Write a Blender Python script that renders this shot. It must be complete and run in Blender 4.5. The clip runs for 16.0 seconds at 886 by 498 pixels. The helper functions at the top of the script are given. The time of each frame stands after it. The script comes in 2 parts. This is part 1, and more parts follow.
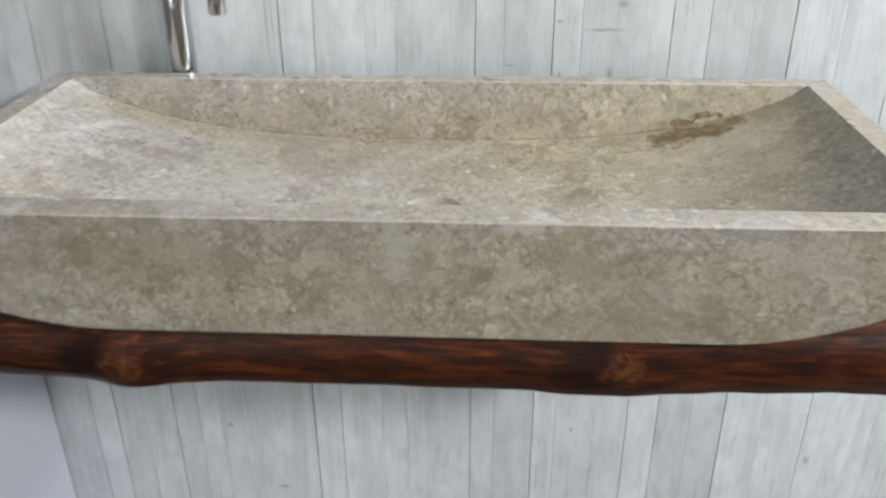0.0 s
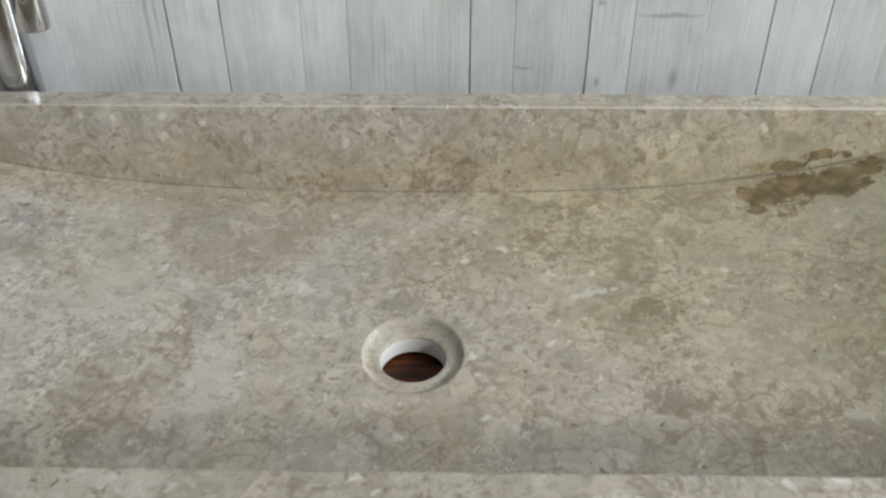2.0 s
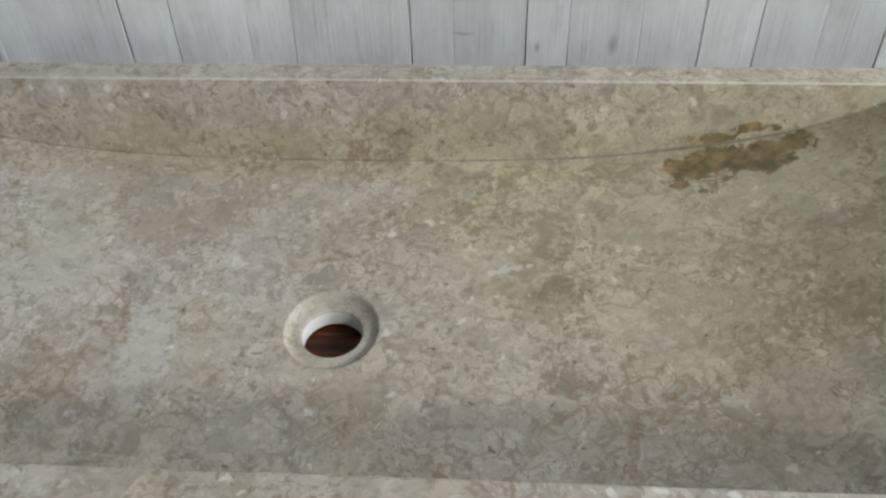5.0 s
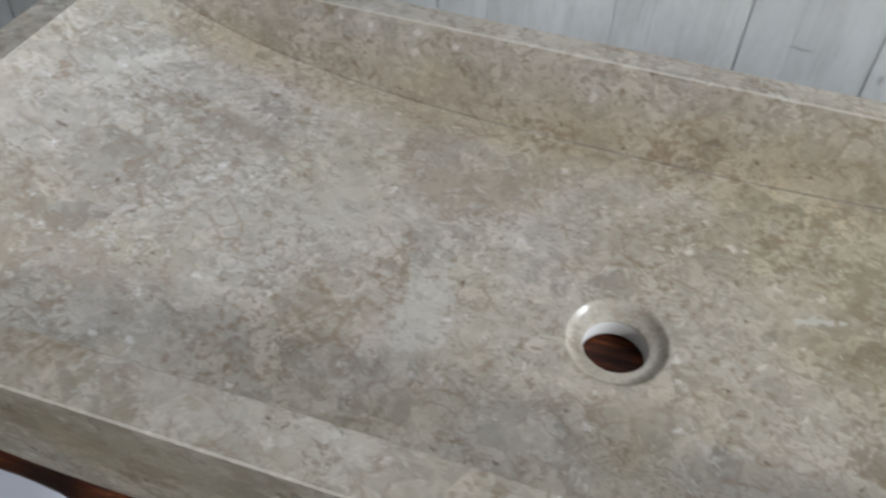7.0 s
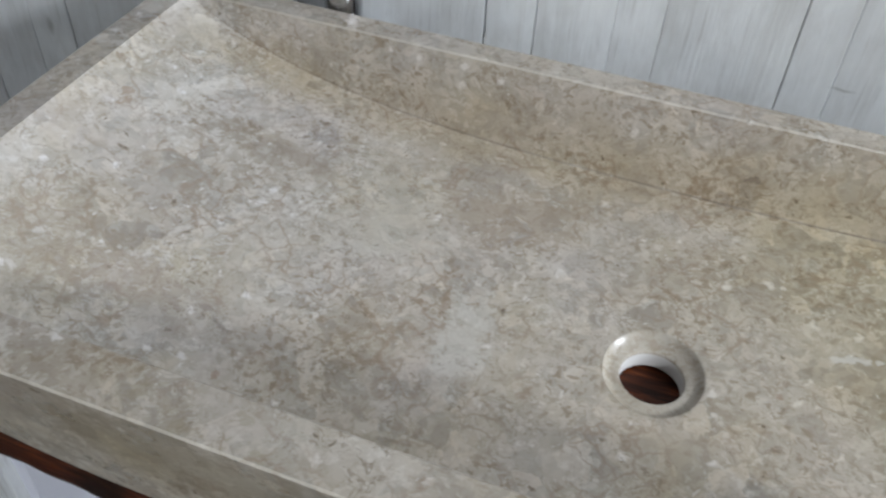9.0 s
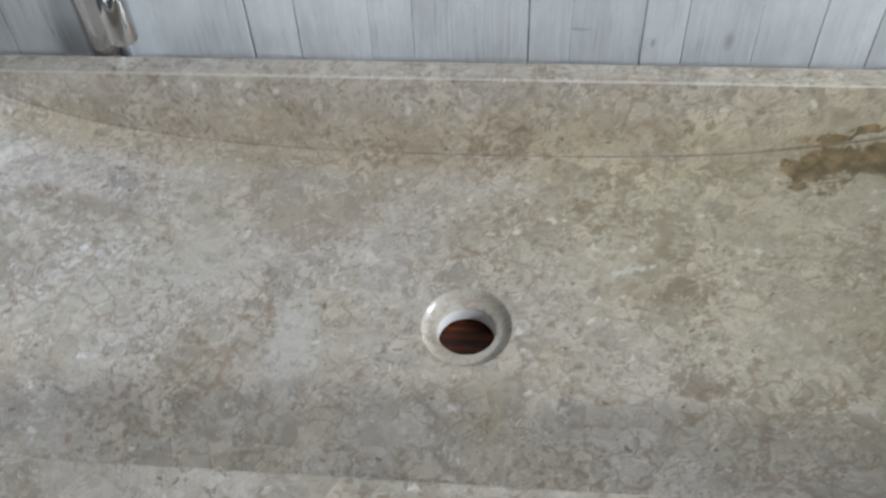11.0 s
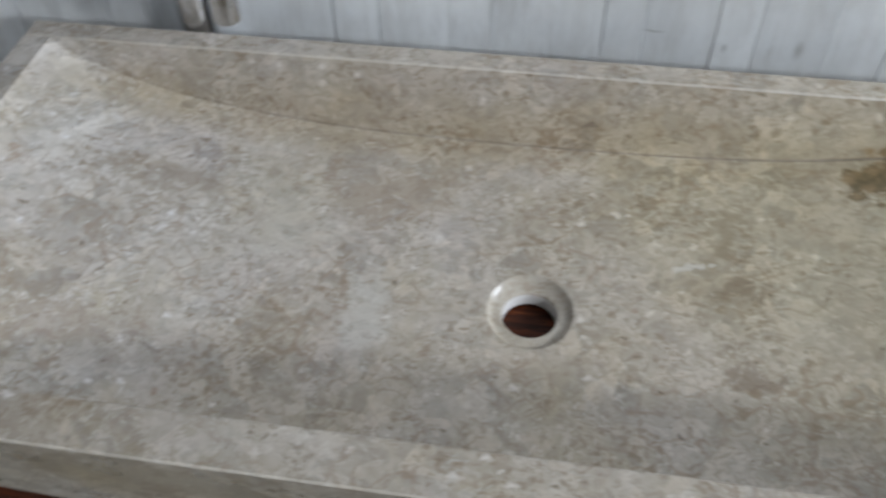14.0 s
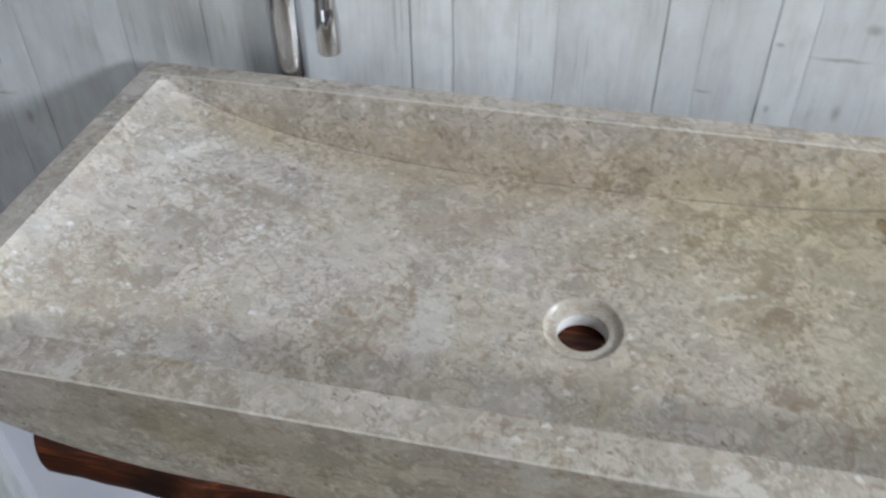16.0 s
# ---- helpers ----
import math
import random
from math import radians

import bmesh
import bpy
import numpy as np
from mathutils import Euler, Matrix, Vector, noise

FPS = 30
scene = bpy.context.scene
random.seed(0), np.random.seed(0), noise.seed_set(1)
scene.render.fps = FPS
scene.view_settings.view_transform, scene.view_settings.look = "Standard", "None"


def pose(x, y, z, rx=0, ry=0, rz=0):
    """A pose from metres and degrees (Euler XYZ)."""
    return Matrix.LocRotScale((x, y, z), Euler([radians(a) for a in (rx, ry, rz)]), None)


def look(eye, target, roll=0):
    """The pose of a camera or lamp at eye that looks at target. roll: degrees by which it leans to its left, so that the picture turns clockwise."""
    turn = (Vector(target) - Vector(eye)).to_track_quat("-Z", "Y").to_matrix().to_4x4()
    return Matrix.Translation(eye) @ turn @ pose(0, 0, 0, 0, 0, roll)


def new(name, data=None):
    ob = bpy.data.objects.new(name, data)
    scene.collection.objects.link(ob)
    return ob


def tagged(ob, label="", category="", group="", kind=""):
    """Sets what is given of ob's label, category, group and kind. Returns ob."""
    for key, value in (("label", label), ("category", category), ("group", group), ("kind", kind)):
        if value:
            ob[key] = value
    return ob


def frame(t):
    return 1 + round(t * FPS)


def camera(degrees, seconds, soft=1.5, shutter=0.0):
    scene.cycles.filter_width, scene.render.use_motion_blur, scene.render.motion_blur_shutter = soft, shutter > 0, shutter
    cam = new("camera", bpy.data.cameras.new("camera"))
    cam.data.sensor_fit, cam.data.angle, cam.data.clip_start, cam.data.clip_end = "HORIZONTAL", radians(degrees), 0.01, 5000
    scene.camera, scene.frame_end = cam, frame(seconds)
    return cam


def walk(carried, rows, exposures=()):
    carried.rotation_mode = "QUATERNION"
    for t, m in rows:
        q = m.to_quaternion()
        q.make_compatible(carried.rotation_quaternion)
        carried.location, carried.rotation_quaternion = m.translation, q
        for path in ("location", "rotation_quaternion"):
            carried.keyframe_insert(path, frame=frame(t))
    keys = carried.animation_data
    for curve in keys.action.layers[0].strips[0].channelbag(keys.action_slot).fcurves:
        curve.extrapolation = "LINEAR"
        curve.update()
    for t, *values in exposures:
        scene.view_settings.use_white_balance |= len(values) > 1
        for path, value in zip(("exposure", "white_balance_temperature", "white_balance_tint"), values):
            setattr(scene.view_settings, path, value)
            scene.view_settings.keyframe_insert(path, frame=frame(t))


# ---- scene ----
cam = camera(54.6, 16.0, soft=2.4, shutter=0.5)
PATH = [
    (0, (0.075, -1.127, 1.209), (-0.025, 0.645, 0.286), -0.3),
    (0.5, (0.039, -0.973, 1.207), (0.018, 0.76, 0.209), -1.1),
    (1, (0.019, -0.855, 1.19), (0.067, 0.839, 0.129), -0.7),
    (1.5, (0.025, -0.771, 1.202), (0.032, 0.881, 0.075), -0.5),
    (2, (0.045, -0.707, 1.204), (0.013, 0.926, 0.049), -0.2),
    (2.5, (0.055, -0.685, 1.217), (0.016, 0.892, -0.012), -0.5),
    (3, (0.076, -0.683, 1.234), (0.031, 0.816, -0.089), -0.2),
    (3.5, (0.115, -0.683, 1.251), (0.057, 0.828, -0.058), -1.0),
    (5.8, (0.134, -0.687, 1.274), (-0.053, 0.737, -0.119), -1.1),
    (6, (0.102, -0.683, 1.271), (-0.123, 0.728, -0.128), -0.1),
    (6.5, (0.043, -0.679, 1.257), (-0.26, 0.717, -0.143), 2.1),
    (7, (-0.006, -0.663, 1.256), (-0.371, 0.707, -0.155), 4.0),
    (7.5, (-0.042, -0.667, 1.258), (-0.469, 0.698, -0.139), 4.3),
    (8, (-0.05, -0.679, 1.271), (-0.513, 0.685, -0.116), 3.7),
    (10.3, (0.05, -0.671, 1.266), (-0.248, 0.767, -0.091), -0.6),
    (10.5, (0.047, -0.675, 1.27), (-0.202, 0.728, -0.133), -2.0),
    (11, (0.054, -0.675, 1.334), (-0.123, 0.675, -0.131), -3.4),
    (11.5, (0.075, -0.687, 1.357), (-0.068, 0.677, -0.099), -3.9),
    (12, (0.113, -0.696, 1.364), (0.05, 0.669, -0.096), -3.8),
    (12.5, (0.159, -0.708, 1.36), (0.174, 0.659, -0.099), -4.5),
    (13, (0.155, -0.705, 1.362), (0.167, 0.647, -0.111), -4.6),
    (13.5, (0.096, -0.704, 1.354), (0.014, 0.653, -0.113), -3.3),
    (14, (0.023, -0.7, 1.359), (-0.213, 0.615, -0.13), -1.8),
    (14.5, (-0.02, -0.706, 1.358), (-0.372, 0.576, -0.136), -0.4),
    (15, (-0.017, -0.721, 1.362), (-0.442, 0.604, -0.074), -0.3),
    (15.5, (0.013, -0.758, 1.355), (-0.423, 0.663, 0.017), 0.3),
    (16, (0.015, -0.807, 1.351), (-0.327, 0.67, 0.047), -0.8),
]
EXPOSURES = [
    (0.0, 0.22, 6200, 8), (1.0, 0.17, 6300, 7), (2.0, -0.08, 6300, 6), (3.7, -0.20, 6400, 6),
    (6.0, -0.21, 6100, 8), (8.0, -0.12, 6050, 9), (11.5, -0.08, 5850, 8), (12.5, -0.03, 5900, 8), (14.3, -0.23, 5900, 9), (15.2, -0.08, 5900, 9), (16.0, -0.03, 5900, 9),
]
walk(cam, [(t, look(eye, target, roll)) for t, eye, target, roll in PATH], EXPOSURES)

# ---- light: daylight from two windows beyond the sink's end and an added doorway fill, and their sky ----
world = bpy.data.worlds.new("world")
scene.world = world
world.use_nodes = True
wt = world.node_tree
sky = wt.nodes.new("ShaderNodeTexSky")
sky.sky_type, sky.sun_disc = "NISHITA", False
sky.sun_elevation, sky.sun_rotation = radians(35), radians(200)
wt.links.new(sky.outputs[0], wt.nodes["Background"].inputs[0])
wt.nodes["Background"].inputs[1].default_value = 0.12

# room: x from the far side to the window wall, y from behind the camera to the plank wall
X0, X1, Y0, ZC = -1.9, 2.6, -3.0, 2.8
WIN = (-0.90, -0.04, 1.50, 2.62)       # window in the east wall: y0, y1, z0, z1
HIGH_WIN = (-2.60, -2.02, 2.20, 2.54)  # small high window in the same wall
DOOR = (-1.55, -0.25, 0.02, 2.08)        # unseen doorway in the wall behind the camera: x0, x1, z0, z1


def area(name, m, w, h, power, colour):
    lamp = bpy.data.lights.new(name, "AREA")
    lamp.shape, lamp.size, lamp.size_y, lamp.energy, lamp.color = "RECTANGLE", w, h, power, colour
    ob = new(name, lamp)
    ob.matrix_world = m
    return ob


area("window_light", look((X1 - 0.02, -0.47, 2.06), (0, -0.27, 0.86)), 0.80, 1.05, 63, (0.94, 0.97, 1.0))
area("high_window_light", look((X1 - 0.02, -2.31, 2.37), (0, -0.27, 0.82)), 0.52, 0.28, 74, (1.0, 0.99, 0.965))
area("door_fill_light", look((DOOR[0] / 2 + DOOR[1] / 2, Y0 + 0.03, 0.55), (-0.4, 0, 0.55)), 1.2, 1.0, 6.5, (0.93, 0.97, 1.0))


# ---- materials ----
class Mat:
    """A node material under construction."""

    def __init__(self, name, rough=0.5, metal=0.0, coat=0.0):
        self.mat = bpy.data.materials.new(name)
        self.mat.use_nodes = True
        self.nt = self.mat.node_tree
        self.bsdf = self.nt.nodes["Principled BSDF"]
        self.bsdf.inputs["Roughness"].default_value = rough
        self.bsdf.inputs["Metallic"].default_value = metal
        self.bsdf.inputs["Coat Weight"].default_value = coat
        self.bsdf.inputs["Coat Roughness"].default_value = 0.12
        self.geo = None

    def node(self, kind, **kw):
        n = self.nt.nodes.new(kind)
        for k, v in kw.items():
            if k in n.inputs:
                n.inputs[k].default_value = v
        return n

    def link(self, a, b):
        self.nt.links.new(a, b)

    def coords(self, scale=(1, 1, 1), loc=(0, 0, 0), rot=(0, 0, 0), world_space=True):
        if world_space:
            src = self.nt.nodes.new("ShaderNodeNewGeometry").outputs["Position"]
        else:
            src = self.nt.nodes.new("ShaderNodeTexCoord").outputs["Object"]
        m = self.nt.nodes.new("ShaderNodeMapping")
        m.inputs["Scale"].default_value = scale
        m.inputs["Location"].default_value = loc
        m.inputs["Rotation"].default_value = rot
        self.link(src, m.inputs[0])
        return m.outputs[0]

    def noise(self, vec, scale, detail=4, rough=0.55, distort=0.0):
        n = self.node("ShaderNodeTexNoise", Scale=scale, Detail=detail, Roughness=rough, Distortion=distort)
        self.link(vec, n.inputs["Vector"])
        return n.outputs[0]

    def noise_colour(self, vec, scale, detail=3):
        n = self.node("ShaderNodeTexNoise", Scale=scale, Detail=detail)
        self.link(vec, n.inputs["Vector"])
        return n.outputs[1]

    def warp(self, vec, scale, amount):
        c = self.noise_colour(vec, scale)
        s = self.nt.nodes.new("ShaderNodeVectorMath")
        s.operation = "MULTIPLY_ADD"
        self.link(c, s.inputs[0])
        s.inputs[1].default_value = (amount,) * 3
        self.link(vec, s.inputs[2])
        return s.outputs[0]

    def cells(self, vec, scale, feature="F1"):
        n = self.node("ShaderNodeTexVoronoi", Scale=scale)
        n.feature = feature
        self.link(vec, n.inputs["Vector"])
        return n.outputs

    def ramp(self, fac, stops):
        r = self.nt.nodes.new("ShaderNodeValToRGB")
        e = r.color_ramp.elements
        while len(e) < len(stops):
            e.new(0.5)
        for k, (p, c) in enumerate(stops):
            e[k].position = p
            e[k].color = (c, c, c, 1) if not isinstance(c, tuple) else (*c, 1)
        self.link(fac, r.inputs[0])
        return r.outputs[0]

    def mix(self, fac, a, b, mode="MIX"):
        n = self.nt.nodes.new("ShaderNodeMix")
        n.data_type, n.blend_type = "RGBA", mode
        for sock, v in ((n.inputs[0], fac), (n.inputs[6], a), (n.inputs[7], b)):
            if isinstance(v, tuple):
                sock.default_value = (*v, 1)
            elif isinstance(v, (int, float)):
                sock.default_value = v
            else:
                self.link(v, sock)
        return n.outputs[2]

    def math(self, op, a, b=0.0, c=0.0):
        n = self.nt.nodes.new("ShaderNodeMath")
        n.operation = op
        for k, v in enumerate((a, b, c)):
            if isinstance(v, (int, float)):
                n.inputs[k].default_value = v
            else:
                self.link(v, n.inputs[k])
        return n.outputs[0]

    def spot(self, vec, centre, radii, turn=0.0):
        """1 in the middle of an ellipsoid, 0 at its edge and beyond."""
        m = self.nt.nodes.new("ShaderNodeMapping")
        m.vector_type = "TEXTURE"
        m.inputs["Location"].default_value = centre
        m.inputs["Rotation"].default_value = (0, 0, radians(turn))
        m.inputs["Scale"].default_value = radii
        self.link(vec, m.inputs[0])
        g = self.nt.nodes.new("ShaderNodeTexGradient")
        g.gradient_type = "SPHERICAL"
        self.link(m.outputs[0], g.inputs[0])
        return g.outputs[1]

    def bump(self, height, strength, distance=0.001):
        b = self.node("ShaderNodeBump", Strength=strength, Distance=distance)
        self.link(height, b.inputs["Height"])
        if self.bsdf.inputs["Normal"].links:
            self.link(self.bsdf.inputs["Normal"].links[0].from_socket, b.inputs["Normal"])
        self.link(b.outputs[0], self.bsdf.inputs["Normal"])

    def colour(self, sock):
        if isinstance(sock, tuple):
            self.bsdf.inputs["Base Color"].default_value = (*sock, 1)
        else:
            self.link(sock, self.bsdf.inputs["Base Color"])

    def rough(self, sock):
        self.link(sock, self.bsdf.inputs["Roughness"])


def marble(name, polish=0.34):
    """Beige limestone: broken fragments, shells and olive-brown flecks in a fine ground."""
    m = Mat(name, polish)
    p = m.coords()
    w1 = m.warp(p, 25, 0.03)
    w2 = m.warp(m.warp(p, 38, 0.016), 150, 0.005)

    def moved(k):
        n = m.nt.nodes.new("ShaderNodeVectorMath")
        m.link(w2, n.inputs[0])
        n.inputs[1].default_value = (k * 3.7, k * 1.1, k * 2.3)
        return n.outputs[0]

    # broad tone: olive brown, beige, grey, pale
    big = m.noise(w1, 7, 6, 0.62)
    base = m.ramp(big, [(0.30, (0.335, 0.295, 0.235)), (0.45, (0.415, 0.378, 0.315)), (0.58, (0.455, 0.425, 0.368)), (0.74, (0.52, 0.50, 0.45))])
    base = m.mix(m.ramp(m.noise(moved(1), 10, 4), [(0.45, 0.0), (0.68, 0.55)]), base, (0.435, 0.405, 0.385))
    base = m.mix(m.ramp(m.noise(moved(2), 8, 4), [(0.50, 0.0), (0.70, 0.55)]), base, (0.42, 0.365, 0.25))
    # broken fragments of two sizes, each with its own tone
    for scale, spread, k in ((46, 0.24, 3), (120, 0.18, 4)):
        cell = m.cells(moved(k), scale)[1]
        tone = m.ramp(cell, [(0.15, 1.0 - spread), (0.85, 1.0 + spread)])
        calm = m.ramp(m.noise(moved(k + 0.5), 15, 3, 0.6), [(0.38, 0.15), (0.62, 1.0)])
        base = m.mix(calm, base, m.mix(1.0, base, tone, "MULTIPLY"))
    # soft clouds of pale and brown grain
    for scale, lo, hi, amount, tone, gate, k in (
            (60, 0.52, 0.62, 0.45, (0.58, 0.56, 0.51), 14, 5), (55, 0.54, 0.64, 0.50, (0.295, 0.245, 0.175), 11, 6),
            (150, 0.515, 0.58, 0.62, (0.62, 0.60, 0.55), 19, 7), (165, 0.525, 0.59, 0.78, (0.255, 0.205, 0.14), 17, 8),
            (330, 0.54, 0.61, 0.5, (0.23, 0.18, 0.125), 24, 9)):
        calm = m.ramp(m.noise(moved(k + 0.3), gate, 4, 0.65), [(0.42, 0.10), (0.60, 1.0)])
        base = m.mix(m.math("MULTIPLY", calm, m.ramp(m.noise(moved(k), scale, 6, 0.64, 0.2), [(lo, 0.0), (hi, amount)])), base, tone)
    # small pale shells and dark pits, here and there
    for scale, size, chance, amount, tone, k in (
            (62, 0.27, 0.74, 0.85, (0.68, 0.665, 0.63), 10), (130, 0.26, 0.78, 0.8, (0.66, 0.645, 0.61), 11),
            (95, 0.22, 0.82, 0.85, (0.15, 0.115, 0.07), 12), (70, 0.22, 0.90, 0.5, (0.27, 0.16, 0.09), 13)):
        out = m.cells(m.warp(moved(k), 210, 0.010), scale)
        some = m.math("GREATER_THAN", out[1], chance)
        base = m.mix(m.math("MULTIPLY", some, m.ramp(out[0], [(size * 0.5, amount), (size, 0.0)])), base, tone)
    # short dark squiggles between fragments
    ridge = m.math("ABSOLUTE", m.math("SUBTRACT", m.noise(w2, 42, 4, 0.55, 0.6), 0.5))
    line = m.math("MULTIPLY", m.ramp(ridge, [(0.0, 1.0), (0.012, 0.0)]), m.ramp(m.noise(p, 23, 4), [(0.48, 0.0), (0.60, 0.85)]))
    base = m.mix(line, base, (0.20, 0.155, 0.105))
    # thin seams round the pebbles of the paler parts
    seam = m.cells(m.warp(m.warp(p, 30, 0.03), 110, 0.010), 40, "DISTANCE_TO_EDGE")[0]
    fine = m.math("MULTIPLY", m.ramp(seam, [(0.0, 1.0), (0.06, 0.0)]), m.ramp(m.noise(p, 17, 4), [(0.47, 0.0), (0.58, 0.75)]))
    base = m.mix(fine, base, (0.29, 0.225, 0.16))
    base = m.mix(1.0, base, (1.025, 0.993, 0.978), "MULTIPLY")
    return m, p, w1, w2, base


m, p, w1, w2, base = marble("honed_limestone", 0.33)
crumb = m.noise(w2, 85, 6, 0.7)


def ragged_mask(spot, low, high, strength, amount=0.85):
    """A mark whose edge is broken up by the stone's own grain."""
    inside = m.ramp(spot, [(0.0, 0.0), (0.02, 1.0)])
    v = m.math("ADD", spot, m.math("MULTIPLY", m.math("SUBTRACT", crumb, 0.5), amount * 4.5))
    return m.math("MULTIPLY", inside, m.ramp(v, [(low, 0.0), (high + 0.12, strength * 0.8)]))


# broad changes of tone along the trough, some standing in for light and shade
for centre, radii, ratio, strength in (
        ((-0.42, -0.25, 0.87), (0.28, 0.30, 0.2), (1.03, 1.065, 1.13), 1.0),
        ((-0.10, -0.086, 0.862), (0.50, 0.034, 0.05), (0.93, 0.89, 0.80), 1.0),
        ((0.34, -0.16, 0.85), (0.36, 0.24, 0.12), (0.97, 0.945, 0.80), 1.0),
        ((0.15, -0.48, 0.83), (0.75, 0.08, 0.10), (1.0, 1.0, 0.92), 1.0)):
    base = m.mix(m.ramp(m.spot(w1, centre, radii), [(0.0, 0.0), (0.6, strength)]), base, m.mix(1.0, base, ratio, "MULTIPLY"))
MARKS = [  # fossils and pale shells that stand out: centre, radii, turn, colour, strength
    ((0.173, -0.180, 0.815), (0.024, 0.042, 0.06), -12, (0.27, 0.22, 0.14), 0.8),
    ((0.183, -0.232, 0.815), (0.024, 0.014, 0.05), 10, (0.22, 0.17, 0.11), 0.9),
    ((0.142, -0.216, 0.815), (0.018, 0.006, 0.05), 15, (0.66, 0.64, 0.58), 0.8),
    ((0.187, -0.314, 0.810), (0.026, 0.014, 0.05), 0, (0.24, 0.19, 0.14), 0.85),
    ((0.290, -0.335, 0.81), (0.005, 0.014, 0.05), 60, (0.64, 0.62, 0.55), 0.6),
    ((-0.115, -0.288, 0.812), (0.028, 0.060, 0.06), 8, (0.60, 0.58, 0.53), 0.6),
    ((-0.205, -0.205, 0.82), (0.075, 0.065, 0.06), 0, (0.59, 0.57, 0.51), 0.4),
    ((-0.365, -0.195, 0.835), (0.040, 0.022, 0.06), 10, (0.25, 0.205, 0.145), 0.6),
    ((-0.310, -0.185, 0.825), (0.060, 0.022, 0.06), -8, (0.26, 0.21, 0.155), 0.5),
    ((-0.433, -0.216, 0.865), (0.012, 0.020, 0.05), 0, (0.30, 0.22, 0.15), 0.85),
    ((-0.277, -0.351, 0.815), (0.024, 0.005, 0.04), -8, (0.15, 0.12, 0.09), 0.6),
    ((-0.340, -0.355, 0.83), (0.090, 0.034, 0.05), 0, (0.30, 0.25, 0.21), 0.55),
    ((-0.110, -0.165, 0.825), (0.080, 0.040, 0.06), 20, (0.33, 0.265, 0.19), 0.7),
    ((0.136, -0.367, 0.83), (0.030, 0.003, 0.04), -14, (0.15, 0.12, 0.09), 1.0),
    ((-0.005, -0.485, 0.878), (0.020, 0.05, 0.045), 0, (0.58, 0.56, 0.51), 0.6),
    ((-0.330, -0.472, 0.9), (0.022, 0.012, 0.012), 10, (0.66, 0.64, 0.58), 0.65),
    ((0.11, -0.48, 0.90), (0.036, 0.02, 0.016), 0, (0.64, 0.61, 0.55), 0.75),
    ((0.170, -0.485, 0.866), (0.008, 0.05, 0.006), 0, (0.68, 0.66, 0.60), 0.9),
    ((0.071, -0.48, 0.812), (0.008, 0.05, 0.008), 0, (0.68, 0.66, 0.60), 0.9),
    ((-0.22, -0.48, 0.86), (0.14, 0.06, 0.05), 0, (0.30, 0.255, 0.175), 0.55),
    ((0.22, -0.47, 0.79), (0.20, 0.06, 0.045), 0, (0.30, 0.255, 0.175), 0.6),
    ((0.17, -0.48, 0.86), (0.08, 0.06, 0.03), 0, (0.30, 0.255, 0.175), 0.5),
    ((-0.40, -0.36, 0.86), (0.05, 0.07, 0.05), 0, (0.32, 0.27, 0.20), 0.5),
    ((0.048, -0.08, 0.855), (0.010, 0.05, 0.004), 0, (0.18, 0.14, 0.10), 0.9),
]
for centre, radii, turn, tone, strength in MARKS:
    base = m.mix(ragged_mask(m.spot(w1, (centre[0] + 0.015, centre[1] + 0.015, centre[2] + 0.015), radii, turn), 0.28, 0.36, strength), base, tone)
# the rust-brown patch along the far corner, with a dark line in the crease
halo = m.spot(w1, (0.355, -0.118, 0.875), (0.17, 0.085, 0.05), -3)
base = m.mix(ragged_mask(halo, 0.30, 0.55, 0.5, 0.35), base, (0.50, 0.455, 0.33))
rust_tone = m.ramp(m.noise(w2, 70, 5), [(0.38, (0.11, 0.082, 0.036)), (0.50, (0.19, 0.136, 0.064)), (0.62, (0.29, 0.205, 0.105))])
RUST = [  # below the crease, then on the back wall above it
    ((0.302, -0.117, 0.844), (0.048, 0.027, 0.03), 0.85), ((0.338, -0.113, 0.853), (0.044, 0.026, 0.03), 0.85), ((0.372, -0.103, 0.862), (0.026, 0.016, 0.018), 0.6),
    ((0.306, -0.089, 0.851), (0.032, 0.02, 0.008), 0.65), ((0.342, -0.086, 0.860), (0.030, 0.02, 0.005), 0.4),
]
patch = None
for centre, radii, strength in RUST:
    spot = m.math("MULTIPLY", m.spot(w1, tuple(v + 0.015 for v in centre), radii), 0.55 + strength * 0.5)
    patch = spot if patch is None else m.math("MAXIMUM", patch, spot)
base = m.mix(ragged_mask(patch, 0.20, 0.22, 1.15, 0.5), base, rust_tone)
base = m.mix(m.ramp(m.spot(p, (0.30, -0.0912, 0.846), (0.15, 0.0007, 0.07), 1.6), [(0.0, 0.0), (0.4, 0.75)]), base, (0.13, 0.105, 0.07))
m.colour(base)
m.rough(m.ramp(m.noise(w1, 30, 4), [(0.3, 0.24), (0.7, 0.40)]))
m.bump(crumb, 0.10, 0.001)
m.bump(m.noise(w1, 24, 2), 0.12, 0.003)
STONE = m.mat

m, p, w1, w2, base = marble("polished_limestone", 0.17)
m.colour(m.mix(0.3, base, (0.50, 0.465, 0.39)))
STONE_POLISHED = m.mat

m, p, w1, w2, base = marble("highlit_limestone_edge", 0.4)
m.colour(m.mix(0.4, base, (0.70, 0.66, 0.58)))
STONE_EDGE = m.mat

m, p, w1, w2, base = marble("dark_limestone_crease", 0.5)
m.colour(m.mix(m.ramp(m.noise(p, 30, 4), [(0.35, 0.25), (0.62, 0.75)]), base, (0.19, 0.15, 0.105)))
STONE_CREASE = m.mat


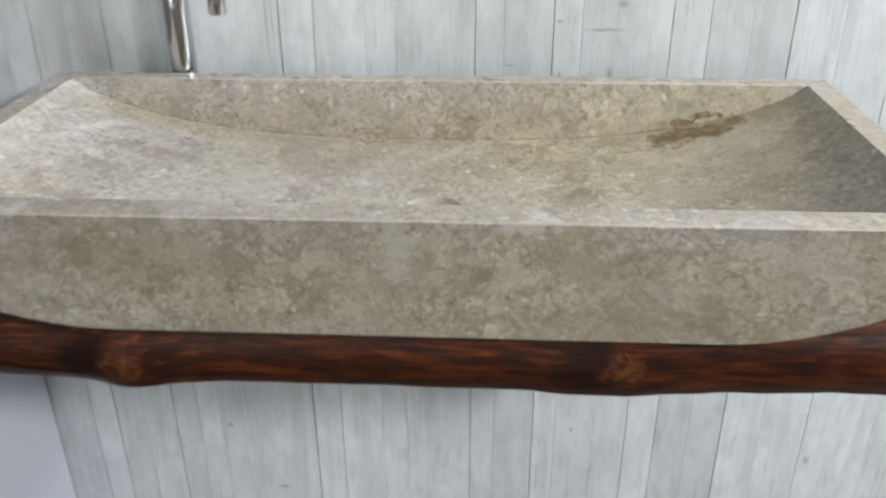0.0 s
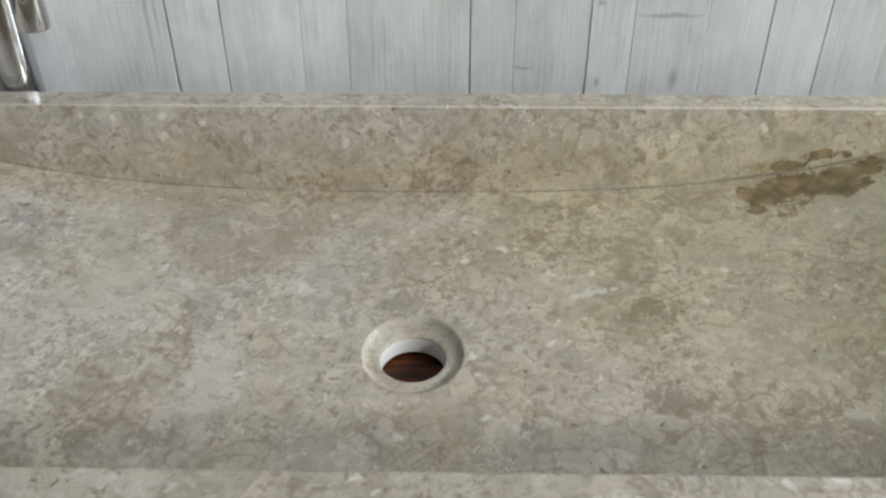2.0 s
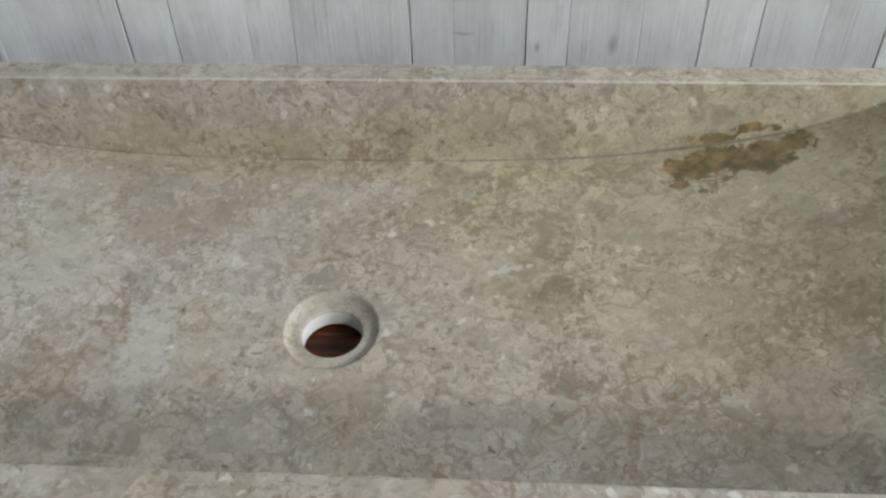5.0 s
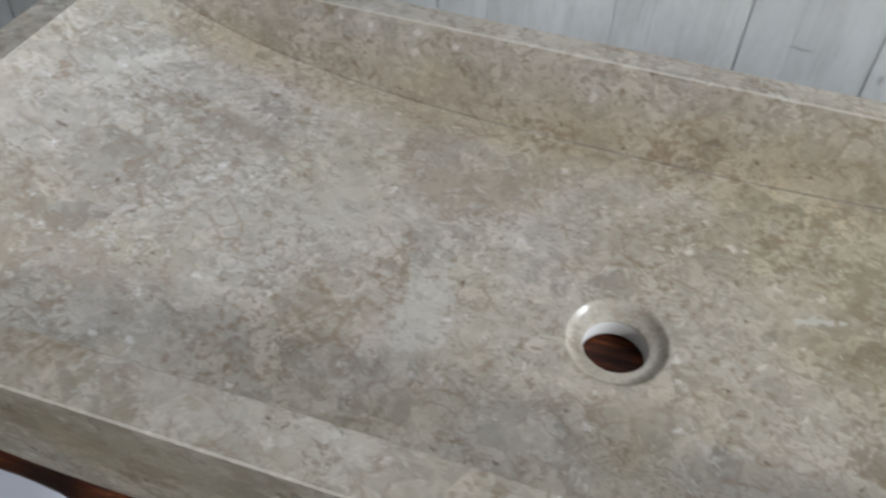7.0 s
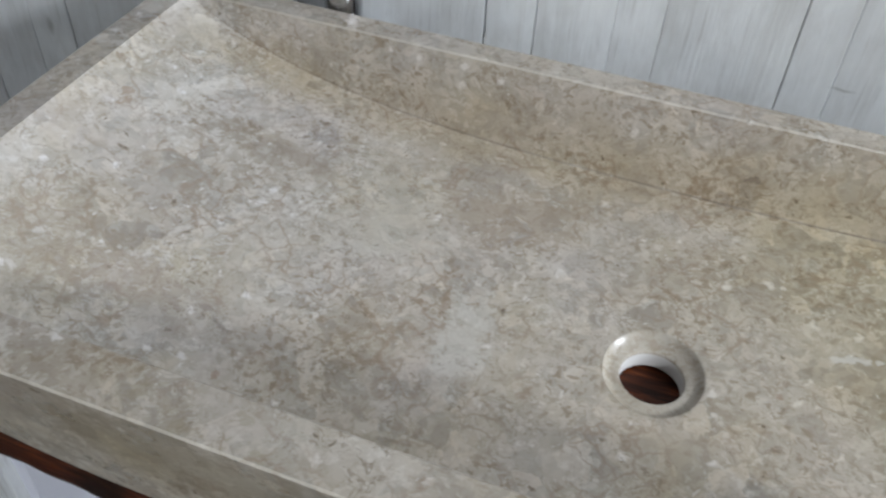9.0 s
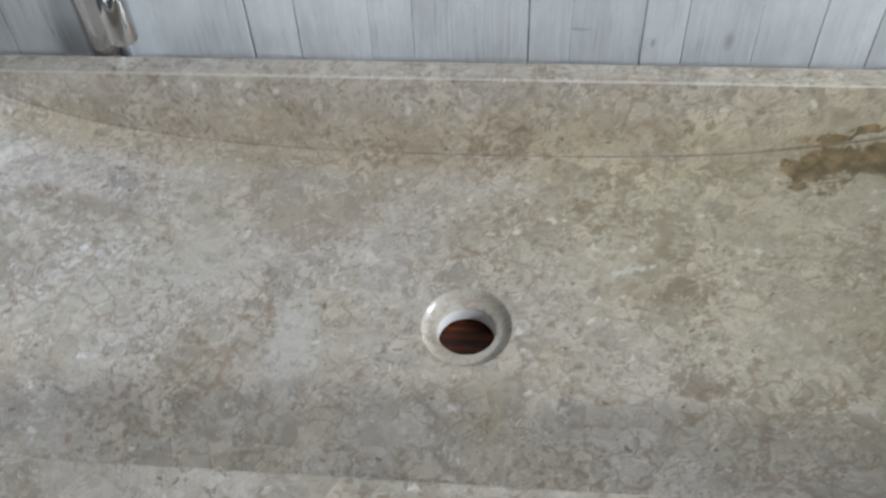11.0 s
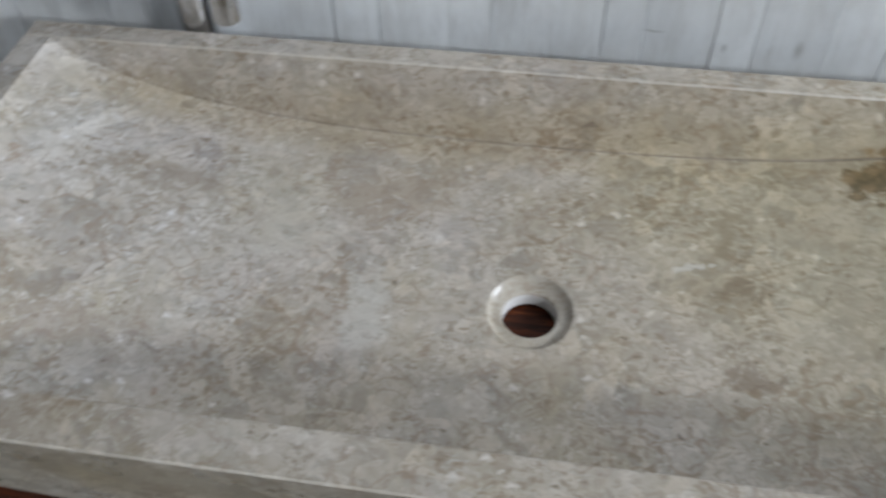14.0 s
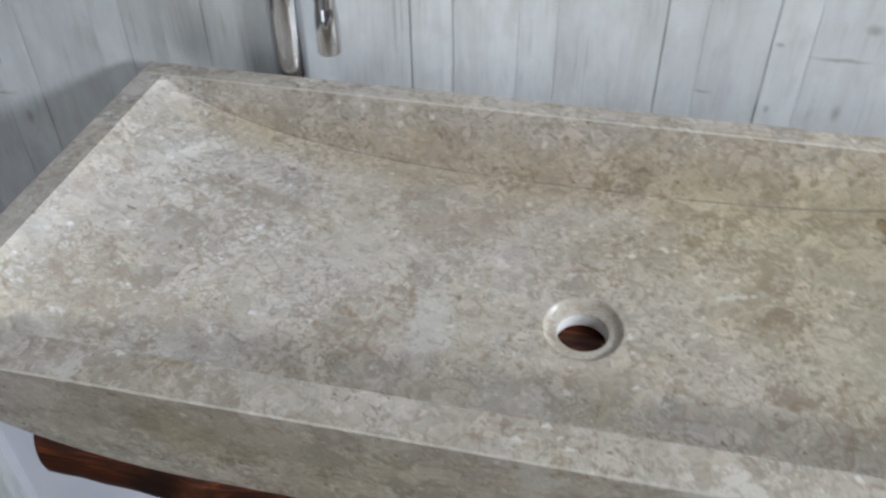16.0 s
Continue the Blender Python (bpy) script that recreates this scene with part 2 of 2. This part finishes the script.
def whitewash():
    m = Mat("whitewashed_wood", 0.55)
    info = m.nt.nodes.new("ShaderNodeObjectInfo").outputs["Random"]
    off = m.nt.nodes.new("ShaderNodeCombineXYZ")
    m.link(m.math("MULTIPLY", info, 37.0), off.inputs[2])
    m.link(m.math("MULTIPLY", info, 11.0), off.inputs[0])
    add = m.nt.nodes.new("ShaderNodeVectorMath")
    m.link(m.coords(), add.inputs[0])
    m.link(off.outputs[0], add.inputs[1])
    v = add.outputs[0]

    def stretched(s):
        n = m.nt.nodes.new("ShaderNodeMapping")
        n.inputs["Scale"].default_value = s
        m.link(v, n.inputs[0])
        return n.outputs[0]
    fine = m.noise(stretched((60, 60, 1.6)), 5, 6, 0.65, 0.3)
    broad = m.noise(stretched((14, 14, 1.1)), 2.2, 4, 0.6, 0.8)
    patch = m.noise(stretched((6, 6, 3.5)), 3.0, 4, 0.6)
    c = m.ramp(patch, [(0.3, (0.685, 0.705, 0.72)), (0.65, (0.82, 0.845, 0.86))])
    c = m.mix(m.ramp(broad, [(0.48, 0.0), (0.72, 0.45)]), c, (0.52, 0.525, 0.51))
    c = m.mix(m.ramp(m.noise(stretched((22, 22, 9)), 2.0, 5, 0.65), [(0.48, 0.0), (0.66, 0.4)]), c, (0.56, 0.565, 0.56))
    worn = m.math("MULTIPLY", m.ramp(fine, [(0.55, 0.0), (0.68, 0.75)]), m.ramp(patch, [(0.36, 0.85), (0.58, 0.08)]))
    c = m.mix(worn, c, (0.36, 0.35, 0.325))
    c = m.mix(m.ramp(m.noise(stretched((160, 160, 3)), 4, 3), [(0.63, 0.0), (0.74, 0.35)]), c, (0.40, 0.385, 0.35))
    dark = m.node("ShaderNodeMath")
    dark.operation = "MULTIPLY_ADD"
    m.link(info, dark.inputs[0])
    dark.inputs[1].default_value, dark.inputs[2].default_value = 0.20, 0.84
    grey = m.nt.nodes.new("ShaderNodeCombineColor")
    for k in range(3):
        m.link(dark.outputs[0], grey.inputs[k])
    c = m.mix(1.0, c, grey.outputs[0], "MULTIPLY")
    pos = m.warp(m.coords(), 60, 0.006)
    for x, z, rx, rz in ((0.233, 0.889, 0.006, 0.012), (0.101, 0.899, 0.012, 0.0018), (-0.712, 0.768, 0.006, 0.014), (0.244, 0.980, 0.010, 0.006),
                         (0.224, 0.947, 0.034, 0.0025), (0.164, 0.957, 0.006, 0.003), (0.604, 0.799, 0.007, 0.006), (0.167, 0.886, 0.003, 0.006),
                         (-0.349, 0.279, 0.006, 0.006), (-0.268, 0.147, 0.016, 0.004), (0.609, 0.243, 0.006, 0.010), (0.221, 0.292, 0.004, 0.007),
                         (-0.73, 0.845, 0.008, 0.008), (-0.745, 0.80, 0.03, 0.003)):
        c = m.mix(m.ramp(m.spot(pos, (x + 0.003, 0, z + 0.003), (rx * 1.15, 0.1, rz * 1.15)), [(0.1, 0.0), (0.8, 0.6)]), c, (0.26, 0.26, 0.25))
    m.colour(c)
    m.bump(fine, 0.45, 0.0012)
    m.bump(m.noise(v, 90, 4), 0.15, 0.0008)
    return m.mat


WHITEWASH = whitewash()

m = Mat("stained_hardwood", 0.46, coat=0.0)
m.bsdf.inputs["Specular IOR Level"].default_value = 0.22
p = m.coords()
knot = m.noise(m.coords((3, 12, 12)), 4, 3, 0.5, 1.2)
grain = m.noise(m.warp(m.coords((5, 60, 60)), 1.5, 0.9), 3.0, 7, 0.65, 0.6)
c = m.ramp(grain, [(0.30, (0.006, 0.0018, 0.001)), (0.46, (0.045, 0.010, 0.003)), (0.60, (0.115, 0.028, 0.006)), (0.74, (0.25, 0.072, 0.016))])
c = m.mix(m.ramp(knot, [(0.45, 0.0), (0.66, 0.85)]), c, (0.016, 0.006, 0.004))
wp = m.warp(m.warp(p, 40, 0.03), 150, 0.008)
for cx, cz in ((-0.280, 0.726), (0.206, 0.736)):
    at = (cx + 0.019, -0.43, cz + 0.019)
    c = m.mix(m.ramp(m.spot(wp, (at[0] - 0.03, at[1], at[2]), (0.045, 0.09, 0.045)), [(0.1, 0.0), (0.5, 0.75)]), c, (0.010, 0.004, 0.002))
    c = m.mix(m.ramp(m.spot(wp, at, (0.026, 0.09, 0.024)), [(0.1, 0.0), (0.5, 0.5)]), c, m.ramp(m.noise(wp, 130, 4), [(0.4, (0.05, 0.014, 0.005)), (0.6, (0.25, 0.085, 0.03))]))
m.colour(c)
m.bump(grain, 0.25, 0.001)
WOOD = m.mat

m = Mat("chrome", 0.06, 1.0)
m.colour((0.56, 0.565, 0.58))
m.rough(m.ramp(m.noise(m.coords(), 60, 3), [(0.3, 0.04), (0.7, 0.10)]))
CHROME = m.mat


def plain(name, lo, hi, rough=0.6, scale=6, bump=0.2):
    m = Mat(name, rough)
    p = m.coords()
    m.colour(m.ramp(m.noise(p, scale, 5, 0.6), [(0.3, lo), (0.7, hi)]))
    m.bump(m.noise(p, scale * 20, 4), bump, 0.001)
    return m.mat


PLASTER = plain("grey_plaster", (0.15, 0.14, 0.125), (0.21, 0.20, 0.185))
PANEL = plain("white_paint", (0.70, 0.71, 0.80), (0.77, 0.78, 0.86), 0.45)
RED = plain("dark_red_paint", (0.13, 0.018, 0.018), (0.19, 0.03, 0.028), 0.45)
SLEEVE = plain("pale_cut_stone", (0.56, 0.545, 0.53), (0.66, 0.645, 0.63), 0.3, 30, 0.05)
FLOOR = plain("dark_stone_floor", (0.05, 0.052, 0.05), (0.10, 0.10, 0.095), 0.45, 4)
KNOT = plain("knot_wood", (0.10, 0.095, 0.085), (0.26, 0.25, 0.23), 0.7, 120)


# ---- mesh helpers ----
def mesh_of(name, verts, faces, material, smooth=None):
    me = bpy.data.meshes.new(name)
    me.from_pydata(verts, [], faces)
    me.materials.append(material)
    me.validate()
    if smooth is not None:
        me.shade_smooth()
        me.set_sharp_from_angle(angle=radians(smooth))
    return me


def part(name, me, parent=None, label=""):
    ob = new(name, me)
    if parent is not None:
        ob.parent = parent
    return tagged(ob, label) if label else ob


def box_mesh(name, x0, x1, y0, y1, z0, z1, material, bevel=0.0):
    bm = bmesh.new()
    bmesh.ops.create_cube(bm, size=1)
    for v in bm.verts:
        v.co = Vector(((x0 + x1) / 2 + v.co.x * (x1 - x0), (y0 + y1) / 2 + v.co.y * (y1 - y0), (z0 + z1) / 2 + v.co.z * (z1 - z0)))
    if bevel:
        bmesh.ops.bevel(bm, geom=bm.edges[:], offset=bevel, segments=2, affect="EDGES", profile=0.5)
    me = bpy.data.meshes.new(name)
    bm.to_mesh(me)
    bm.free()
    me.materials.append(material)
    return me


def structure(name, me, label):
    return tagged(new(name, me), label, kind="structure")


def grid_faces(rows, cols, start=0, keep=lambda r, c: True, flip=False):
    out = []
    for r in range(rows - 1):
        for c in range(cols - 1):
            if keep(r, c):
                f = (start + r * cols + c, start + r * cols + c + 1, start + (r + 1) * cols + c + 1, start + (r + 1) * cols + c)
                out.append(f[::-1] if flip else f)
    return out


def tube(path, radii, sides=24):
    """Vertices and faces of a round tube along points, capped."""
    verts, faces = [], []
    pts = [Vector(q) for q in path]
    side = None
    for k, q in enumerate(pts):
        d = (pts[min(k + 1, len(pts) - 1)] - pts[max(k - 1, 0)]).normalized()
        if side is None:
            side = d.orthogonal().normalized()
        side = (side - d * side.dot(d)).normalized()
        up = d.cross(side)
        for s in range(sides):
            a = 2 * math.pi * s / sides
            verts.append(q + radii[k] * (math.cos(a) * side + math.sin(a) * up))
    n = len(pts)
    for k in range(n - 1):
        for s in range(sides):
            t = (s + 1) % sides
            faces.append((k * sides + s, k * sides + t, (k + 1) * sides + t, (k + 1) * sides + s))
    faces.append(tuple(range(sides))[::-1])
    faces.append(tuple((n - 1) * sides + s for s in range(sides)))
    return verts, faces


# ---- the room ----
structure("floor", box_mesh("floor", X0 - 0.1, X1 + 0.1, Y0 - 0.1, 0.15, -0.1, 0.0, FLOOR), "dark grey stone floor of the room")
structure("ceiling", box_mesh("ceiling", X0 - 0.1, X1 + 0.1, Y0 - 0.1, 0.15, ZC, ZC + 0.1, PLASTER), "plain grey plaster ceiling")
structure("wall_west", box_mesh("wall_west", X0 - 0.1, X0, Y0, 0.03, 0, ZC, PLASTER), "plain grey plaster side wall")


def wall_with_openings(name, label, along_y, at, a0, a1, openings):
    """A wall of thickness 0.1; each opening is (a0, a1, z0, z1)."""
    bm = bmesh.new()
    pieces, edge = [], a0
    for o in sorted(openings):
        pieces += [(edge, o[0], 0, ZC), (o[0], o[1], 0, o[2]), (o[0], o[1], o[3], ZC)]
        edge = o[1]
    for u0, u1, z0, z1 in pieces + [(edge, a1, 0, ZC)]:
        g = bmesh.ops.create_cube(bm, size=1)["verts"]
        for v in g:
            u, w, z = (u0 + u1) / 2 + v.co.x * (u1 - u0), at + v.co.y * 0.1, (z0 + z1) / 2 + v.co.z * (z1 - z0)
            v.co = Vector((w, u, z)) if along_y else Vector((u, w, z))
    bmesh.ops.recalc_face_normals(bm, faces=bm.faces[:])
    me = bpy.data.meshes.new(name)
    bm.to_mesh(me)
    bm.free()
    me.materials.append(PLASTER)
    return structure(name, me, label)


wall_with_openings("wall_east", "grey plaster wall with two open windows", True, X1 + 0.05, Y0, 0.03, [WIN, HIGH_WIN])
wall_with_openings("wall_south", "grey plaster wall with an open doorway", False, Y0 - 0.05, X0, X1, [DOOR])

# plank wall behind the sink: a backing with boards in front
wall = structure("wall_north", box_mesh("wall_north", X0, X1, 0.012, 0.11, 0, ZC, KNOT), "whitewashed vertical wooden plank wall, worn grain showing")
JOINTS = [-1.9, -1.79, -1.67, -1.55, -1.44, -1.32, -1.20, -1.10, -0.99, -0.91, -0.815, -0.738, -0.682, -0.583, -0.542, -0.494, -0.441, -0.40,
          -0.364, -0.325, -0.204, -0.158, -0.09, -0.05, 0.055, 0.093, 0.157, 0.194, 0.256, 0.309, 0.357, 0.41, 0.463, 0.525, 0.596, 0.70, 0.79, 0.90, 1.0, 1.11,
          1.22, 1.31, 1.43, 1.52, 1.6, 1.71, 1.82, 1.93, 2.02, 2.1, 2.19, 2.3, 2.41, 2.5, 2.6]
OPEN = {-0.682: 0.0008, -0.542: 0.0006, -0.441: 0.0007, -0.204: 0.0008, 0.055: 0.0005, 0.157: 0.0004, 0.309: 0.0006, 0.463: 0.0004,
        -0.815: 0.0007, 0.596: 0.0005, -0.158: 0.0004, -0.738: 0.0004, -0.583: 0.0004, 0.093: 0.0003, 0.194: 0.0002, 0.357: 0.0003}
rng = random.Random(4)
for a, b in zip(JOINTS, JOINTS[1:]):
    ga, gb = OPEN.get(a, 0.00015), OPEN.get(b, 0.00015)
    proud = rng.uniform(0.0, 0.0008)
    part("plank", box_mesh("plank", a + ga, b - gb, -proud, 0.0118, 0.0, ZC, WHITEWASH, 0.0005), wall)


# ---- the sink ----
RIM = 0.9
XL, XR, YF, YB = -0.484, 0.494, -0.485, -0.054        # outer edges of the rim
IL, IR, IF, IB = -0.456, 0.464, -0.450, -0.080        # inner edges of the rim
XM, HALF = (IL + IR) / 2, (IR - IL) / 2
DRAIN = (0.0155, -0.271)
SLANT = 0.2


def trough(x):
    u = abs((x - XM) / HALF)
    return (1 - u ** 2.8) ** 0.75 if u < 1 else 0.0


def bed(x, y):
    return RIM - (0.098 - (y + 0.334) * 0.11) * trough(x)


def back_crease(x):
    """Where the bed meets the leaning back wall."""
    g = trough(x)
    return IB - SLANT * 0.0701 * g / (1 - 0.11 * SLANT * g)


def underside(x):
    d = max(0.0, abs(x - 0.005) - 0.28)
    return 0.7668 + 1.76 * d * d


def sink_body():
    n = 96
    xs = [XL, XL + 0.0015] + [XM - HALF * math.cos(math.pi * k / n) for k in range(n + 1)] + [XR - 0.0015, XR]
    c = 0.0013
    back_rows, floor_rows, front_rows = 8, 60, 6
    verts, cols = [], []
    for x in xs:
        g = trough(x)
        yb = back_crease(x)
        zu = underside(x)
        edge = c if XL < x < XR else 0.0
        top = RIM - (c if x in (XL, XR) else 0.0)
        loop = [(x, YF + 0.023 * (RIM - zu) / 0.132 + 0.006, zu), (x, YF + 0.023 * (RIM - zu - 0.004) / 0.132, zu + 0.004)]
        loop += [(x, YF + 0.023 * k / 6 * (RIM - zu) / 0.132, RIM - (RIM - zu) * k / 6) for k in (5, 4, 3, 2, 1)]
        loop += [(x, YF + 0.0002, RIM - c), (x, YF + c, top), (x, IF - c, top)]
        for k in range(front_rows):
            f = k / front_rows
            zf = bed(x, IF)
            loop.append((x, IF + 0.0004 * f, min(top, RIM - c * 0.5 + (zf - RIM + c * 0.5) * f) if g else top))
        for k in range(floor_rows + 1):
            y = IF + 0.0005 + (yb - IF - 0.0005) * k / floor_rows
            loop.append((x, y, min(top, bed(x, y)) if g else top))
        zb = bed(x, yb) if g else top
        for k in range(1, back_rows + 1):
            f = 0.022 if k == 1 else k / back_rows
            loop.append((x, yb + (IB - yb + 0.0003) * f, min(top, zb + (RIM - c * 0.7 - zb) * f)))
        loop += [(x, IB + 1.6 * c, top), (x, YB - c, top), (x, YB, RIM - c), (x, YB, (RIM + zu) / 2), (x, YB, zu + 0.004), (x, YB - 0.005, zu)]
        cols.append(len(loop))
        verts += loop
    w = cols[0]
    first = 10 + front_rows
    cut_c = [k for k, x in enumerate(xs) if abs(x - DRAIN[0]) < 0.05]
    c0, c1 = cut_c[0], cut_c[-1]
    yb = back_crease(DRAIN[0])
    f0 = int((DRAIN[1] - 0.05 - IF) / (yb - IF) * floor_rows)
    f1 = int((DRAIN[1] + 0.05 - IF) / (yb - IF) * floor_rows) + 1
    r0, r1 = first + f0, first + f1
    faces = grid_faces(len(xs), w, keep=lambda r, q: not (c0 <= r < c1 and r0 <= q < r1))
    # underside, open where the drain passes through
    for r in range(len(xs) - 1):
        if not c0 <= r < c1:
            faces.append((r * w, (r + 1) * w, (r + 1) * w + w - 1, r * w + w - 1))
    faces.append(tuple(range(w)))
    faces.append(tuple((len(xs) - 1) * w + k for k in reversed(range(w))))
    # ring round the drain: from the square cut to a circle
    ring = [(r, r0) for r in range(c0, c1)] + [(c1, q) for q in range(r0, r1)] + [(r, r1) for r in range(c1, c0, -1)] + [(c0, q) for q in range(r1, r0, -1)]
    idx = [r * w + q for r, q in ring]
    prev = idx
    angles = [math.atan2(verts[k][1] - DRAIN[1], verts[k][0] - DRAIN[0]) for k in idx]
    for rad, drop in ((0.040, 0.0), (0.0355, 0.0003)):
        now = []
        for a in angles:
            x, y = DRAIN[0] + rad * math.cos(a), DRAIN[1] + rad * math.sin(a)
            now.append(len(verts))
            verts.append((x, y, bed(x, y) - drop))
        k = len(now)
        faces += [(prev[i], now[i], now[(i + 1) % k], prev[(i + 1) % k]) for i in range(k)]
        prev = now
    return verts, faces, w, len(xs) * w, first + floor_rows + back_rows


verts, faces, loop_size, loop_end, back_edge = sink_body()
sink = tagged(new("stone_sink"), "long beige limestone trough sink resting on a wooden slab", "sink")
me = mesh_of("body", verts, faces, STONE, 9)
bm = bmesh.new()
bm.from_mesh(me)
bmesh.ops.recalc_face_normals(bm, faces=bm.faces[:])
bm.to_mesh(me)
bm.free()
me.materials.append(STONE_EDGE)
me.materials.append(STONE_CREASE)
for poly in me.polygons:
    ids = sorted(k % loop_size for k in poly.vertices)
    if len(ids) == 4 and max(poly.vertices) < loop_end and ids[0] in (7, back_edge) and ids[3] == ids[0] + 1:
        poly.material_index = 1
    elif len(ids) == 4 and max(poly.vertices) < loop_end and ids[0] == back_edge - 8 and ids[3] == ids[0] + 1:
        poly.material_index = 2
part("body", me, sink)


def drain_seat():
    verts, faces, n = [], [], 64
    prof = [(0.0356, 0.0001), (0.0349, 0.0003), (0.0341, 0.0009), (0.0326, 0.0024), (0.0308, 0.0037), (0.0285, 0.0045), (0.0258, 0.0049),
            (0.0236, 0.0051), (0.0229, 0.0054), (0.0225, 0.0062), (0.0224, 0.0072)]
    for rad, drop in prof:
        for k in range(n):
            a = 2 * math.pi * k / n
            x, y = DRAIN[0] + rad * math.cos(a), DRAIN[1] + rad * math.sin(a)
            verts.append((x, y, bed(x, y) - drop if rad > 0.03 and drop < 0.01 else bed(*DRAIN) + (y - DRAIN[1]) * 0.11 * min(1, max(0, (rad - 0.0218) / 0.0082)) - drop))
    for r in range(len(prof) - 1):
        for k in range(n):
            j = (k + 1) % n
            faces.append((r * n + k, (r + 1) * n + k, (r + 1) * n + j, r * n + j))
    return verts, faces


def drain_sleeve():
    z = bed(*DRAIN)
    prof = [(0.0224, 0.0070), (0.0222, 0.0075), (0.0222, 0.0192), (0.0400, 0.0200), (0.0420, 0.0420)]
    n = 64
    verts = [(DRAIN[0] + r * math.cos(2 * math.pi * k / n), DRAIN[1] + r * math.sin(2 * math.pi * k / n), z - d) for r, d in prof for k in range(n)]
    faces = [(r * n + k, (r + 1) * n + k, (r + 1) * n + (k + 1) % n, r * n + (k + 1) % n) for r in range(len(prof) - 1) for k in range(n)]
    return verts, faces


part("drain_sleeve", mesh_of("drain_sleeve", *drain_sleeve(), SLEEVE, 28), sink, "pale inner wall of the drain hole")
part("drain_seat", mesh_of("drain_seat", *drain_seat(), STONE_POLISHED, 28), sink, "polished round drain seat with an open hole")


# ---- the slab ----
def live_edge(x):
    return 0.009 * math.exp(-((x + 0.278) / 0.032) ** 2) + 0.006 * math.exp(-((x - 0.19) / 0.05) ** 2) + 0.004 * math.sin(9 * x + 1) * math.sin(4 * x)


def slab():
    verts, n, left, right = [], 120, -0.428, 0.515
    prof_n = 9
    for k in range(n + 1):
        x = left + (right - left) * k / n
        bulge = live_edge(x) + 0.0025 * noise.noise((x * 14, 0, 0))
        zb = 0.6925 - 0.003 * math.exp(-((x + 0.278) / 0.032) ** 2) + 0.003 * max(0.0, abs(x - 0.02) - 0.25) / 0.2 + 0.002 * noise.noise((x * 11, 5, 0))
        zt = 0.7663
        verts.append((x, -0.004, zt))
        for j in range(prof_n + 1):
            f = j / prof_n
            y = -0.440 - bulge - 0.010 * math.sin(math.pi * min(1, f * 1.08)) ** 0.8 + 0.014 * max(0, f - 0.8) / 0.2 * 0.5
            verts.append((x, y + 0.0015 * noise.noise((x * 30, f * 3, 2)), zt + (zb - zt) * f))
        verts.append((x, -0.004, zb))
    w = prof_n + 3
    faces = grid_faces(n + 1, w)
    for k in range(n):
        faces.append((k * w, (k + 1) * w, (k + 1) * w + w - 1, k * w + w - 1))
    faces.append(tuple(range(w)))
    faces.append(tuple(n * w + k for k in reversed(range(w))))
    # raised boss of the wood that fills the hollow under the drain
    top = bed(*DRAIN) - 0.0215
    v, f = tube([(*DRAIN, 0.766), (*DRAIN, top - 0.002), (*DRAIN, top)], [0.0375, 0.0375, 0.036], 32)
    base = len(verts)
    verts += [tuple(q) for q in v]
    faces += [tuple(base + k for k in q) for q in f]
    me = mesh_of("wooden_slab", verts, faces, WOOD, 40)
    bm = bmesh.new()
    bm.from_mesh(me)
    bmesh.ops.recalc_face_normals(bm, faces=bm.faces[:])
    bm.to_mesh(me)
    bm.free()
    return me


tagged(new("wooden_slab", slab()), "dark red-brown live-edge wooden slab under the sink", "countertop")

# ---- the tap ----
TAP = (-0.327, -0.034)
tap = tagged(new("tap"), "chrome gooseneck tap standing behind the sink", "tap")
v, f = tube([(*TAP, 0.7663), (*TAP, 0.773), (*TAP, 0.7765)], [0.026, 0.026, 0.0225], 40)
part("base", mesh_of("base", v, f, CHROME, 40), tap)
v, f = tube([(*TAP, z) for z in (0.776, 0.99, 1.035, 1.04)], [0.0172, 0.0172, 0.0172, 0.0155], 40)
part("body", mesh_of("body", v, f, CHROME, 40), tap)
TIP = Vector((-0.226, -0.182, 1.003))
flat = Vector((TIP.x - TAP[0], TIP.y - TAP[1], 0))
pts = [Vector((*TAP, 1.04)), Vector((*TAP, 1.09))]
for k in range(17):
    a = math.pi * (k / 16)
    pts.append(Vector((*TAP, 1.13)) + flat * 0.5 * (1 - math.cos(a)) + Vector((0, 0, 0.5 * flat.length * math.sin(a))))
pts += [Vector((TIP.x, TIP.y, 1.09)), Vector((TIP.x, TIP.y, 1.043))]
v, f = tube(pts, [0.0088] * len(pts), 28)
part("spout", mesh_of("spout", v, f, CHROME, 40), tap)
v, f = tube([(TIP.x, TIP.y, z) for z in (1.045, 1.041, 1.033, 1.0045, 1.003)], [0.0088, 0.0094, 0.0100, 0.0100, 0.0092], 32)
part("aerator", mesh_of("aerator", v, f, CHROME, 40), tap, "chrome nozzle of the spout")

# ---- the low partition beside the sink ----
low = tagged(new("low_partition"), "low white-painted partition with a red edge board", "partition")
part("panel", box_mesh("panel", -0.668, -0.650, -0.30, -0.003, 0.0, 0.68, PANEL, 0.001), low, "smooth white painted side panel")
part("end_board", box_mesh("end_board", -0.745, -0.668, -0.315, -0.003, 0.0, 0.60, WHITEWASH, 0.002), low, "whitewashed end board")
part("edge_board", box_mesh("edge_board", -0.80, -0.747, -0.318, -0.003, 0.0, 0.54, RED, 0.002), low, "dark red painted edge board")
